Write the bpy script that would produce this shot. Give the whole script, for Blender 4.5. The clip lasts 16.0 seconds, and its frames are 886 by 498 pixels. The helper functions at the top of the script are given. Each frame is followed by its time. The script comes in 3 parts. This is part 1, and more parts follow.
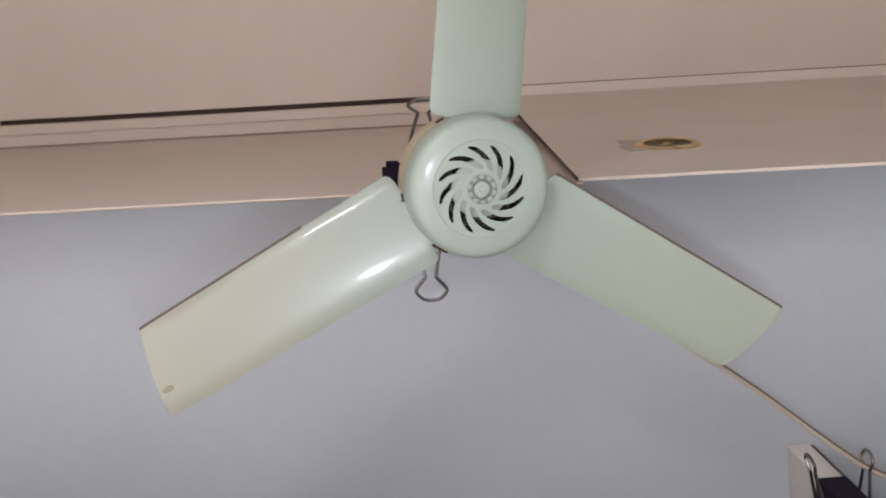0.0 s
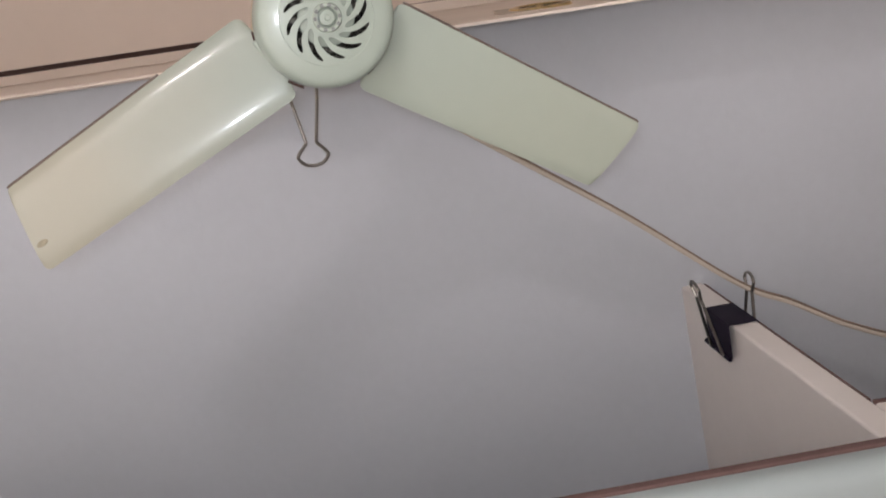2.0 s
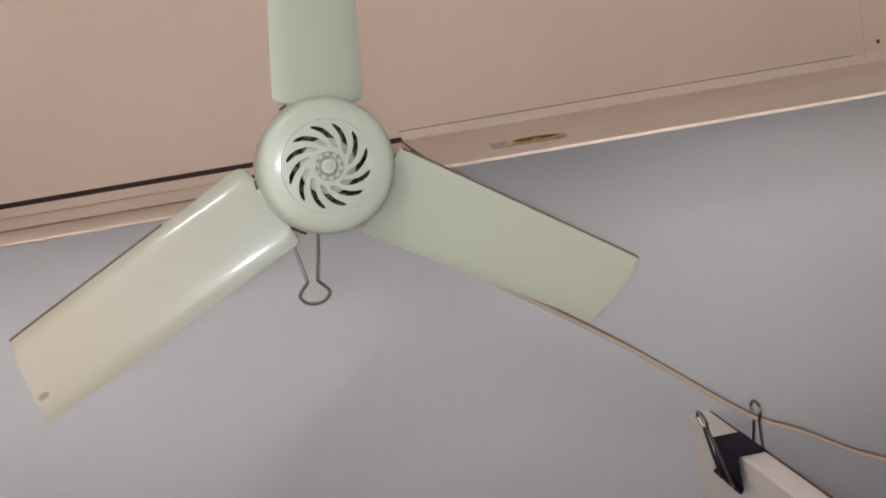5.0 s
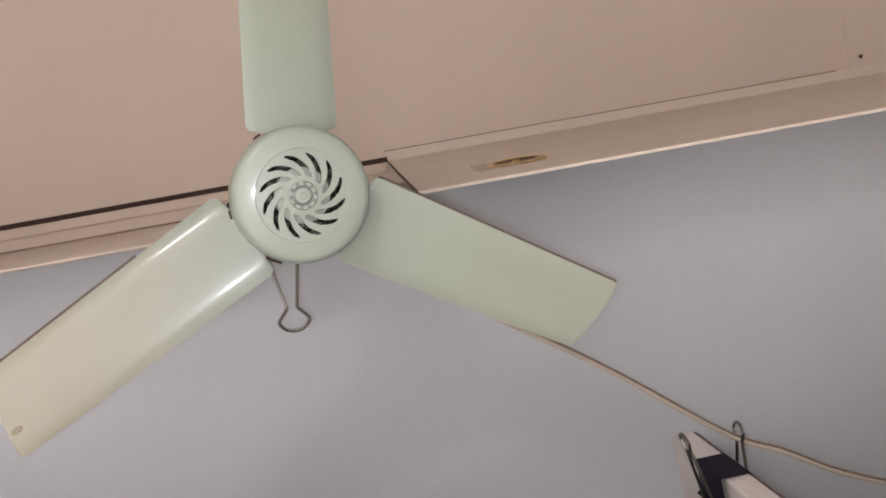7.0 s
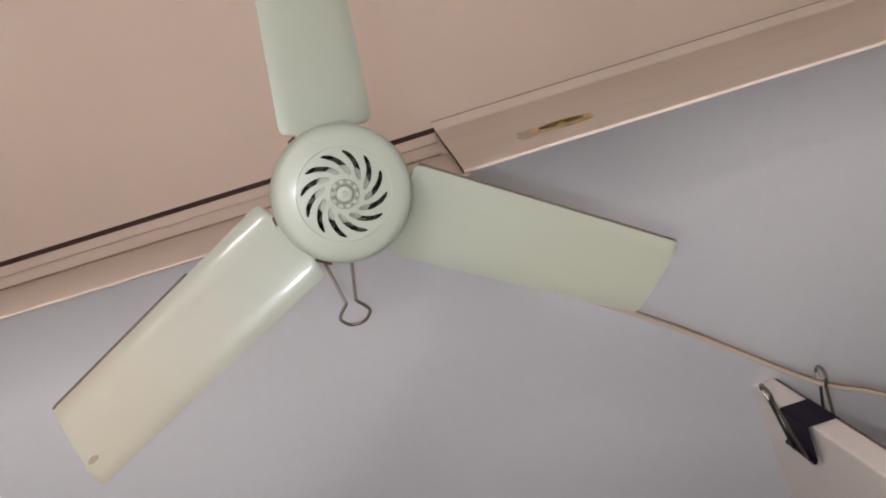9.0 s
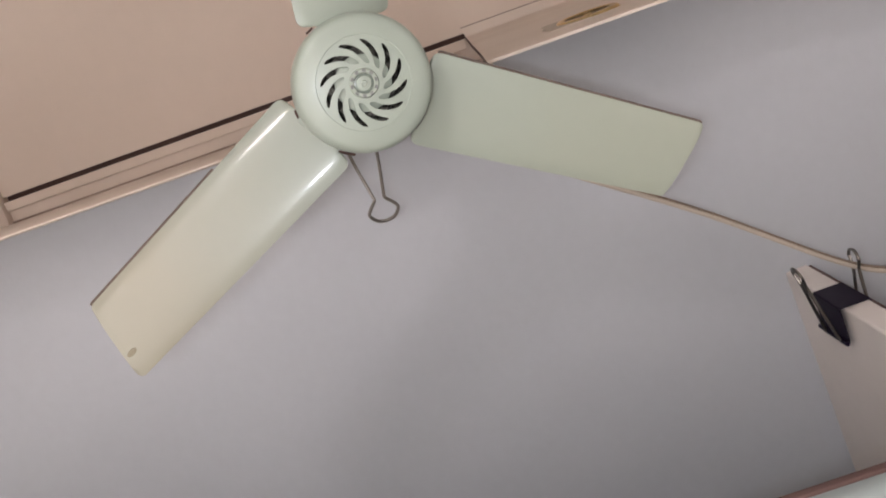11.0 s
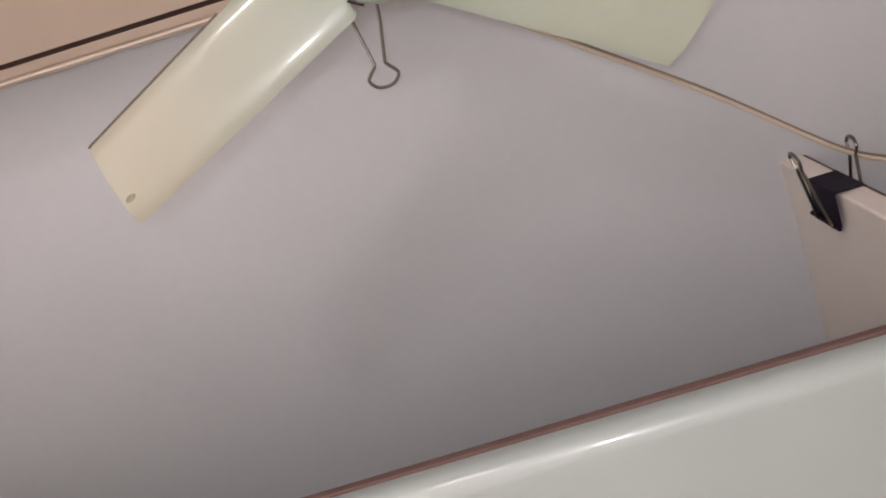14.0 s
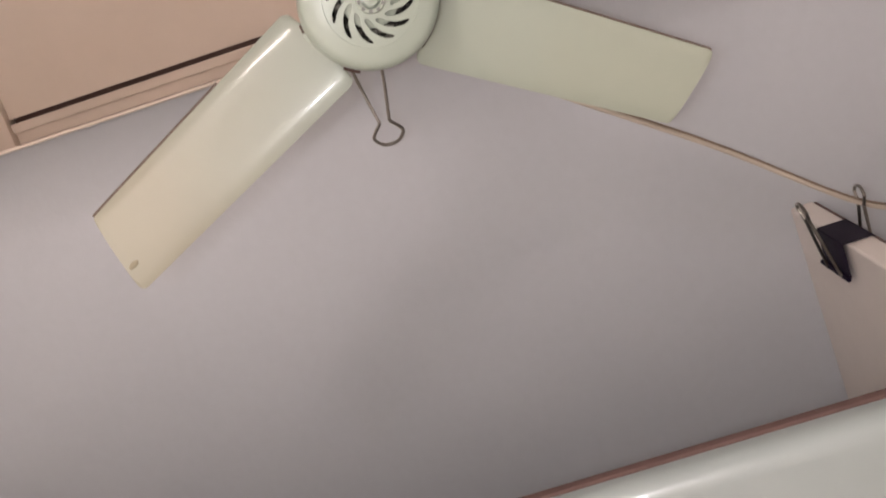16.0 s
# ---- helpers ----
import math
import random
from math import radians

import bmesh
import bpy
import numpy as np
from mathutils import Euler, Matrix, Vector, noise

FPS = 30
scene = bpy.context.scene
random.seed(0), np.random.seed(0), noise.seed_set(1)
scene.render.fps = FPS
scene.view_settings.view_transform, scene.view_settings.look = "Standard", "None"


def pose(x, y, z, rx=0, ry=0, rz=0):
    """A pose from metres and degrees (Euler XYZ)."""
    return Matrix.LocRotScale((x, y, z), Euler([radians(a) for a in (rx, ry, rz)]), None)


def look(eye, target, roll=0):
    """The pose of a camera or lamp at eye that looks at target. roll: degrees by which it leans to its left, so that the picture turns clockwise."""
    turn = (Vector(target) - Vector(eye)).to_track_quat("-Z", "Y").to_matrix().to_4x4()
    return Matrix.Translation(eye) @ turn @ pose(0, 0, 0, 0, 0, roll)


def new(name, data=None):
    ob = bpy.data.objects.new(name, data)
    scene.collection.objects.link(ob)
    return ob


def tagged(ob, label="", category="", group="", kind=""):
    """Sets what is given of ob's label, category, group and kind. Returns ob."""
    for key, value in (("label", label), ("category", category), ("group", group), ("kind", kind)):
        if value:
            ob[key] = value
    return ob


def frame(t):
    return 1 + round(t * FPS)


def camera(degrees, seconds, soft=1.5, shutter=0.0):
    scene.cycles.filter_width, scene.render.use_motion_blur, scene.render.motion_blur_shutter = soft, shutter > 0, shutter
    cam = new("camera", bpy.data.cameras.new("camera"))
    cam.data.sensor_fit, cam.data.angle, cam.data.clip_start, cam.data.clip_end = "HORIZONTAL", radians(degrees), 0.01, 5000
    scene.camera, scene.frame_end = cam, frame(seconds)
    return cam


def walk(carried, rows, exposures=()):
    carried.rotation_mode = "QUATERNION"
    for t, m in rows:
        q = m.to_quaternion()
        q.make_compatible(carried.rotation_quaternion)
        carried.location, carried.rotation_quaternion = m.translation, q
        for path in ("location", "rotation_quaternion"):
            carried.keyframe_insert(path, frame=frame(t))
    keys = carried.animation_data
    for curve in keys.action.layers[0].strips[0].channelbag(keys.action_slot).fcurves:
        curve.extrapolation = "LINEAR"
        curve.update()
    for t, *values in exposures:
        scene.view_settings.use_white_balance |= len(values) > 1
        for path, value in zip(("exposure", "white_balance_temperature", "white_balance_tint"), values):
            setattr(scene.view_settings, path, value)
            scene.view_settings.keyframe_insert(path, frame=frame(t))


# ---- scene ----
cam = camera(46.9, 16.0, soft=1.8, shutter=0.4)
PATH = [
    (0, (0.078, 0.038, 1.58), (0.004, 1.993, 1.168), -3.4),
    (0.5, (0.094, 0.026, 1.540), (0.052, 1.993, 1.187), -7.5),
    (1, (0.107, 0.023, 1.514), (0.114, 1.989, 1.156), -9.7),
    (1.5, (0.129, 0.01, 1.511), (0.137, 1.967, 1.095), -9.2),
    (2, (0.137, -0.01, 1.474), (0.139, 1.934, 1.005), -8.5),
    (2.5, (0.135, -0.01, 1.47), (0.147, 1.928, 0.975), -7.9),
    (3, (0.126, -0.008, 1.468), (0.17, 1.955, 1.09), -7.9),
    (3.5, (0.133, -0.003, 1.497), (0.176, 1.976, 1.207), -8.3),
    (6, (0.14, -0.006, 1.5), (0.192, 1.977, 1.243), -9.9),
    (6.5, (0.146, -0.006, 1.503), (0.201, 1.978, 1.254), -9.9),
    (7, (0.151, -0.002, 1.506), (0.21, 1.982, 1.268), -10.1),
    (7.5, (0.153, 0.005, 1.508), (0.213, 1.991, 1.278), -10.9),
    (8, (0.161, 0.009, 1.515), (0.199, 1.994, 1.274), -12.4),
    (8.5, (0.159, 0.017, 1.517), (0.168, 1.999, 1.257), -14.7),
    (9, (0.166, 0.017, 1.52), (0.082, 1.994, 1.233), -17.3),
    (11.5, (0.172, 0.005, 1.487), (-0.056, 1.941, 1.042), -19.6),
    (12, (0.172, 0.001, 1.482), (-0.062, 1.928, 0.998), -18.8),
    (12.5, (0.174, 0.0, 1.477), (-0.059, 1.924, 0.983), -17.9),
    (13, (0.167, 0.005, 1.476), (-0.045, 1.932, 0.982), -17.8),
    (13.5, (0.14, 0.017, 1.482), (-0.027, 1.939, 0.955), -18.2),
    (14, (0.136, 0.002, 1.462), (-0.068, 1.906, 0.885), -17.5),
    (14.5, (0.121, 0.0, 1.46), (-0.07, 1.899, 0.864), -17.3),
    (15, (0.128, 0.002, 1.459), (-0.076, 1.9, 0.865), -17.3),
    (15.5, (0.145, 0.001, 1.463), (-0.082, 1.909, 0.906), -17.6),
    (16, (0.171, 0.006, 1.479), (-0.087, 1.923, 0.971), -18.6),
]
# the clip's white balance drifts from cool to warm: seconds, stops, kelvin, tint
EXPOSURES = [(0, -0.08, 6250, 14), (1.5, -0.08, 6500, 17), (3.5, -0.10, 6750, 17), (9, -0.08, 6750, 17), (12, -0.06, 6700, 18), (13, -0.06, 6850, 19), (14.5, -0.04, 7150, 22), (16, -0.06, 7250, 22)]
walk(cam, [(t, look(eye, target, roll)) for t, eye, target, roll in PATH], EXPOSURES)

# ---- light: added unseen lamps (a small hanging strip above and left of the camera, wall-washers for fill off the pale walls behind it), and a torch ----
world = bpy.data.worlds.new("room_air")
scene.world = world
world.use_nodes = True
world.node_tree.nodes["Background"].inputs[0].default_value = (0.95, 0.97, 1.0, 1)
world.node_tree.nodes["Background"].inputs[1].default_value = 0.05
scene.view_settings.exposure = 0.0

CEILING = 2.75
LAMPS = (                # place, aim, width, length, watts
    # unseen hanging lamp, added for highlights and shadows from upper left
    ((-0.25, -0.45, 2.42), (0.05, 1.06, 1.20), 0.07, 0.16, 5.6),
    # two unseen washers, added to bounce soft fill off the walls behind
    ((-0.85, -1.35, CEILING - 0.16), (-0.95, -2.6, 1.95), 0.14, 0.9, 52.0),
    ((-0.75, -1.45, 0.16), (-0.85, -2.6, 1.20), 0.14, 0.9, 46.0),
)
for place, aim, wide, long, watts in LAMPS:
    lamp_data = bpy.data.lights.new("added_strip_light", "AREA")
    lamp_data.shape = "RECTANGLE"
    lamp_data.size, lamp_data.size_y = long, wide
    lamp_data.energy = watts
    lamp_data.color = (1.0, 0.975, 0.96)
    lamp_ob = new("added_strip_light", lamp_data)
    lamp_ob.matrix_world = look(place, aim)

# the torch of the phone that films, beside its lens
torch = bpy.data.lights.new("phone_torch", "SPOT")
torch.energy, torch.color, torch.shadow_soft_size = 6.0, (0.84, 0.93, 1.0), 0.015
torch.spot_size, torch.spot_blend = radians(84), 1.0
torch_ob = new("phone_torch", torch)
torch_ob.matrix_world = look((0.120, -0.045, 1.500), (0.08, 1.06, 1.14))


# ---- materials ----
def material(name, base, rough=0.5, metal=0.0, coat=0.0, grain=0.0, grain_size=60.0, stain=0.0, stain_size=3.0,
             bump=0.0, bump_size=250.0, stain_to=None, spec=0.5, transmission=0.0, along=None):
    m = bpy.data.materials.new(name)
    m.use_nodes = True
    nt = m.node_tree
    b = nt.nodes["Principled BSDF"]
    b.inputs["Roughness"].default_value = rough
    b.inputs["Metallic"].default_value = metal
    b.inputs["Coat Weight"].default_value = coat
    b.inputs["Coat Roughness"].default_value = 0.08
    b.inputs["Specular IOR Level"].default_value = spec
    b.inputs["Transmission Weight"].default_value = transmission
    co = nt.nodes.new("ShaderNodeTexCoord")
    dark = stain_to or tuple(c * 0.72 for c in base)
    n1 = nt.nodes.new("ShaderNodeTexNoise")
    n1.inputs["Scale"].default_value = stain_size
    n1.inputs["Detail"].default_value = 5
    n2 = nt.nodes.new("ShaderNodeTexNoise")
    n2.inputs["Scale"].default_value = grain_size
    n2.inputs["Detail"].default_value = 3
    for n in (n1, n2):
        nt.links.new(co.outputs["Object"], n.inputs["Vector"])
    r1 = nt.nodes.new("ShaderNodeMapRange")
    r1.inputs[1].default_value, r1.inputs[2].default_value = 0.42, 0.75
    r1.inputs[3].default_value, r1.inputs[4].default_value = 0.0, stain
    nt.links.new(n1.outputs[0], r1.inputs[0])
    if along:
        # second tint that grows along the object's x, broken up by the noise
        sep = nt.nodes.new("ShaderNodeSeparateXYZ")
        nt.links.new(co.outputs["Object"], sep.inputs[0])
        ra = nt.nodes.new("ShaderNodeMapRange")
        ra.inputs[1].default_value, ra.inputs[2].default_value = along
        ra.inputs[3].default_value, ra.inputs[4].default_value = -0.25, 0.75
        nt.links.new(sep.outputs[0], ra.inputs[0])
        add = nt.nodes.new("ShaderNodeMath")
        add.operation = "ADD"
        nt.links.new(ra.outputs[0], add.inputs[0])
        nt.links.new(n1.outputs[0], add.inputs[1])
        r1.inputs[1].default_value, r1.inputs[2].default_value = 0.1, 1.2
        nt.links.new(add.outputs[0], r1.inputs[0])
    mix1 = nt.nodes.new("ShaderNodeMix")
    mix1.data_type = "RGBA"
    mix1.inputs[6].default_value, mix1.inputs[7].default_value = (*base, 1), (*dark, 1)
    nt.links.new(r1.outputs[0], mix1.inputs[0])
    r2 = nt.nodes.new("ShaderNodeMapRange")
    r2.inputs[3].default_value, r2.inputs[4].default_value = 1.0 - grain, 1.0 + grain
    nt.links.new(n2.outputs[0], r2.inputs[0])
    mul = nt.nodes.new("ShaderNodeVectorMath")
    mul.operation = "SCALE"
    nt.links.new(mix1.outputs[2], mul.inputs[0])
    nt.links.new(r2.outputs[0], mul.inputs["Scale"])
    nt.links.new(mul.outputs[0], b.inputs["Base Color"])
    r3 = nt.nodes.new("ShaderNodeMapRange")
    r3.inputs[3].default_value, r3.inputs[4].default_value = rough * 0.85, min(1.0, rough * 1.2)
    nt.links.new(n1.outputs[0], r3.inputs[0])
    nt.links.new(r3.outputs[0], b.inputs["Roughness"])
    if bump:
        n3 = nt.nodes.new("ShaderNodeTexNoise")
        n3.inputs["Scale"].default_value = bump_size
        n3.inputs["Detail"].default_value = 4
        nt.links.new(co.outputs["Object"], n3.inputs["Vector"])
        bp = nt.nodes.new("ShaderNodeBump")
        bp.inputs["Strength"].default_value = bump
        bp.inputs["Distance"].default_value = 0.002
        nt.links.new(n3.outputs[0], bp.inputs["Height"])
        nt.links.new(bp.outputs[0], b.inputs["Normal"])
    return m


MAT = dict(
    wall=material("grey_wall_paint", (0.555, 0.57, 0.605), 0.62, grain=0.03, grain_size=90, stain=0.25, stain_size=2.2, bump=0.12, bump_size=160),
    # room paint kept pale so the unseen walls bounce the added lamps' light
    room=material("room_paint", (0.80, 0.79, 0.77), 0.8, grain=0.03, stain=0.2, bump=0.1),
    floor=material("floor_tile", (0.30, 0.26, 0.22), 0.5, grain=0.06, stain=0.4),
    cream=material("cream_enamel", (0.80, 0.675, 0.58), 0.5, spec=0.3, grain=0.02, grain_size=40, stain=0.18, stain_size=3.5, bump=0.05, bump_size=35),
    cream_plate=material("cream_plate_enamel", (0.83, 0.715, 0.62), 0.5, spec=0.35, grain=0.02, grain_size=40, stain=0.2, stain_size=6, bump=0.05, bump_size=40),
    board=material("pale_board_laminate", (0.84, 0.76, 0.71), 0.45, grain=0.02, grain_size=70, stain=0.15, stain_size=7, bump=0.05),
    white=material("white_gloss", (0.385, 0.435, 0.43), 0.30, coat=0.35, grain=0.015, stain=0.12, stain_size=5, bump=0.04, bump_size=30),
    brown=material("brown_edging", (0.15, 0.085, 0.075), 0.75, grain=0.08, grain_size=120, stain=0.3, stain_size=30),
    # dark brown for the slot's and hub gaps' shade, the plate edge and the screw
    dark=material("shade_and_screw_brown", (0.075, 0.036, 0.028), 0.7, grain=0.1),
    blade=material("mint_blade_plastic", (0.425, 0.485, 0.415), 0.30, coat=0.35, grain=0.015, grain_size=80, stain=0.6, stain_size=9, stain_to=(0.46, 0.475, 0.37), along=(0.08, 0.30), bump=0.03, bump_size=60),
    # left blade: yellower towards the tip; base darkened to offset the lamp's light
    blade_left=material("left_blade_plastic", (0.365, 0.415, 0.36), 0.30, coat=0.35, grain=0.015, grain_size=80, stain=0.95, stain_size=7, stain_to=(0.41, 0.39, 0.305), along=(0.06, 0.25), bump=0.03, bump_size=60),
    hub=material("mint_hub_plastic", (0.42, 0.485, 0.415), 0.30, coat=0.4, grain=0.01, grain_size=80, stain=0.12, stain_size=20),
    body=material("yellowed_plastic", (0.66, 0.55, 0.36), 0.4, grain=0.02, stain=0.3, stain_size=25),
    edge_brown=material("grey_brown_edge", (0.16, 0.12, 0.10), 0.9, grain=0.2, grain_size=300),
    spot=material("brown_scuff", (0.33, 0.295, 0.21), 0.7, grain=0.25, grain_size=300),
    clip=material("black_clip_enamel", (0.012, 0.006, 0.018), 0.55, spec=0.12, grain=0.15, grain_size=200, stain=0.4, stain_size=60, stain_to=(0.022, 0.02, 0.028)),
    wire=material("nickel_wire", (0.24, 0.22, 0.20), 0.30, metal=1.0, grain=0.1, grain_size=150, stain=0.5, stain_size=80, stain_to=(0.16, 0.13, 0.10)),
    cable=material("cream_cable", (0.56, 0.48, 0.40), 0.4, grain=0.04, grain_size=150, stain=0.3, stain_size=15),
    cable_dark=material("tan_cable", (0.22, 0.16, 0.12), 0.45, grain=0.05, grain_size=150),
    brass=material("worn_brass", (0.80, 0.62, 0.30), 0.22, metal=1.0, grain=0.15, grain_size=180, stain=0.5, stain_size=60, stain_to=(0.16, 0.12, 0.07)),
    foil=material("torn_foil", (0.55, 0.47, 0.38), 0.5, metal=0.3, grain=0.15, grain_size=120, stain=0.4, stain_size=70),
    # pale noise patches put glints into the dark steel's colour
    motor=material("motor_steel", (0.025, 0.023, 0.02), 0.3, metal=0.9, grain=0.6, grain_size=260, stain=0.6, stain_size=160, stain_to=(0.42, 0.40, 0.34), bump=0.8, bump_size=300),
    joint=material("brown_joint", (0.36, 0.26, 0.21), 0.7, grain=0.1),
    # dark brass puts the shade of the ring's hole into the cup's colour
    hole_shade=material("hole_shade_brass", (0.16, 0.115, 0.05), 0.35, metal=0.9, grain=0.2, grain_size=150, stain=0.5, stain_size=50, stain_to=(0.05, 0.035, 0.02)),
    grey=material("grey_plastic", (0.24, 0.25, 0.24), 0.5, grain=0.05, grain_size=200),
    lamp=None,
)
lm = bpy.data.materials.new("lamp_diffuser")
lm.use_nodes = True
lm.node_tree.nodes["Principled BSDF"].inputs["Base Color"].default_value = (0.9, 0.9, 0.88, 1)
MAT["lamp"] = lm


# ---- mesh helpers ----
def link(name, bm, mat, parent=None, label="", smooth=False, m=None):
    me = bpy.data.meshes.new(name)
    bmesh.ops.recalc_face_normals(bm, faces=bm.faces[:])
    if smooth:
        for f in bm.faces:
            f.smooth = True
    bm.to_mesh(me)
    bm.free()
    if smooth:
        me.set_sharp_from_angle(angle=radians(38))
    me.materials.append(mat)
    ob = new(name, me)
    if parent is not None:
        ob.parent = parent
    if m is not None:
        ob.matrix_local = m
    if label:
        ob["label"] = label
    return ob


def part(name, bm, mat, parent, label="", smooth=True, m=None):
    return link(name, bm, mat, parent, label, smooth, m)


def empty(name, m):
    ob = new(name)
    ob.matrix_world = m
    return ob


def box(x0, x1, y0, y1, z0, z1, bevel=0.0, segs=2):
    bm = bmesh.new()
    bmesh.ops.create_cube(bm, size=1)
    for v in bm.verts:
        v.co = Vector((x0 + (v.co.x + 0.5) * (x1 - x0), y0 + (v.co.y + 0.5) * (y1 - y0), z0 + (v.co.z + 0.5) * (z1 - z0)))
    if bevel:
        bmesh.ops.bevel(bm, geom=bm.edges[:], offset=bevel, segments=segs, profile=0.5, affect="EDGES")
    return bm


def prism(points, thick, bevel=0.0, segs=2):
    """An outline in x, y, with its front at z = thick / 2."""
    bm = bmesh.new()
    vs = [bm.verts.new((x, y, -thick / 2)) for x, y in points]
    f = bm.faces.new(vs)
    out = bmesh.ops.extrude_face_region(bm, geom=[f])
    bmesh.ops.translate(bm, vec=(0, 0, thick), verts=[g for g in out["geom"] if isinstance(g, bmesh.types.BMVert)])
    if bevel:
        bmesh.ops.bevel(bm, geom=bm.edges[:], offset=bevel, segments=segs, profile=0.5, affect="EDGES")
    return bm


def lathe(profile, n=72):
    """Profile rows of radius, z, turned about z."""
    bm = bmesh.new()
    rings = []
    for r, z in profile:
        if r < 1e-6:
            rings.append([bm.verts.new((0, 0, z))])
        else:
            rings.append([bm.verts.new((r * math.cos(2 * math.pi * k / n), r * math.sin(2 * math.pi * k / n), z)) for k in range(n)])
    for a, b in zip(rings, rings[1:]):
        for k in range(n):
            q = [a[k % len(a)], a[(k + 1) % len(a)], b[(k + 1) % len(b)], b[k % len(b)]]
            q = list(dict.fromkeys(q))
            if len(q) > 2:
                bm.faces.new(q)
    return bm


def tube(points, radius, n=10, closed=False, flat=1.0):
    """A round wire along points (Vectors)."""
    bm = bmesh.new()
    pts = [Vector(p) for p in points]
    rings, up = [], None
    for i, p in enumerate(pts):
        a = pts[i - 1] if i or closed else p
        b = pts[(i + 1) % len(pts)] if i < len(pts) - 1 or closed else p
        d = (b - a).normalized()
        if up is None:
            up = d.orthogonal().normalized()
        up = (up - d * up.dot(d)).normalized()
        side = d.cross(up)
        rings.append([bm.verts.new(p + radius * (math.cos(2 * math.pi * k / n) * up + flat * math.sin(2 * math.pi * k / n) * side)) for k in range(n)])
    pairs = list(zip(rings, rings[1:]))
    for a, b in pairs:
        for k in range(n):
            bm.faces.new((a[k], a[(k + 1) % n], b[(k + 1) % n], b[k]))
    bm.faces.new(rings[0])
    bm.faces.new(rings[-1])
    return bm


def smooth_path(points, steps=8):
    """Catmull-Rom through points."""
    p = [Vector(q) for q in points]
    p = [2 * p[0] - p[1], *p, 2 * p[-1] - p[-2]]
    out = []
    for i in range(1, len(p) - 2):
        for s in range(steps):
            t = s / steps
            out.append(0.5 * (2 * p[i] + (p[i + 1] - p[i - 1]) * t + (2 * p[i - 1] - 5 * p[i] + 4 * p[i + 1] - p[i + 2]) * t * t
                              + (3 * p[i] - p[i - 1] - 3 * p[i + 1] + p[i + 2]) * t ** 3))
    out.append(p[-2])
    return out


# ---- the setting ----
WALL_LEAN = 0.05     # grey wall's lean, metres out for each metre up, set to lessen the ledge's shade
EDGE_Y = 0.92        # front edge of the cream ledge
BACK_Y = 2.02        # face of the cream back panel
structure = dict(kind="structure")
# the unseen floor, ceiling and outer walls are assumed; they return the fill light
tagged(link("floor", box(-2.3, 2.3, -2.6, 2.6, -0.1, 0.0), MAT["floor"]), "brown tiled floor of the small room", "floor", **structure)
tagged(link("ceiling", box(-2.3, 2.3, -2.6, 2.6, CEILING, CEILING + 0.1), MAT["room"]), "plain pale painted ceiling of the room", "ceiling", **structure)
tagged(link("wall_south", box(-2.3, 2.3, -2.7, -2.6, 0, CEILING), MAT["room"]), "unseen pale wall behind the camera, bounces the added lamplight", "wall", **structure)
tagged(link("wall_west", box(-2.4, -2.3, -2.6, 2.6, 0, CEILING), MAT["room"]), "plain pale side wall of the room", "wall", **structure)
tagged(link("wall_east", box(2.3, 2.4, -2.6, 2.6, 0, CEILING), MAT["room"]), "plain pale side wall of the room", "wall", **structure)
tagged(link("wall_far", box(-2.3, 2.3, 2.6, 2.7, 0, CEILING), MAT["room"]), "plain pale end wall behind the cabinet", "wall", **structure)


def grey_y(z):
    """Face of the grey wall; its slight lean out over the room is set for the shading."""
    return 1.06 + WALL_LEAN * (1.134 - z)


outline = [(-2.3, 0.0), (2.3, 0.0), (2.3, 1.4464), (0.172, 1.4464), (0.172, 1.4416), (-2.3, 1.4416)]
bm = bmesh.new()
face, rear = [[bm.verts.new((x, grey_y(z) + d, z)) for x, z in outline] for d in (0.0, 0.012)]
bm.faces.new(face)
bm.faces.new(rear)
for k in range(len(outline)):
    j = (k + 1) % len(outline)
    bm.faces.new((face[k], face[j], rear[j], rear[k]))
tagged(link("wall_north", bm, MAT["wall"]), "smooth pale grey painted wall under the cream ledge", "wall", **structure)


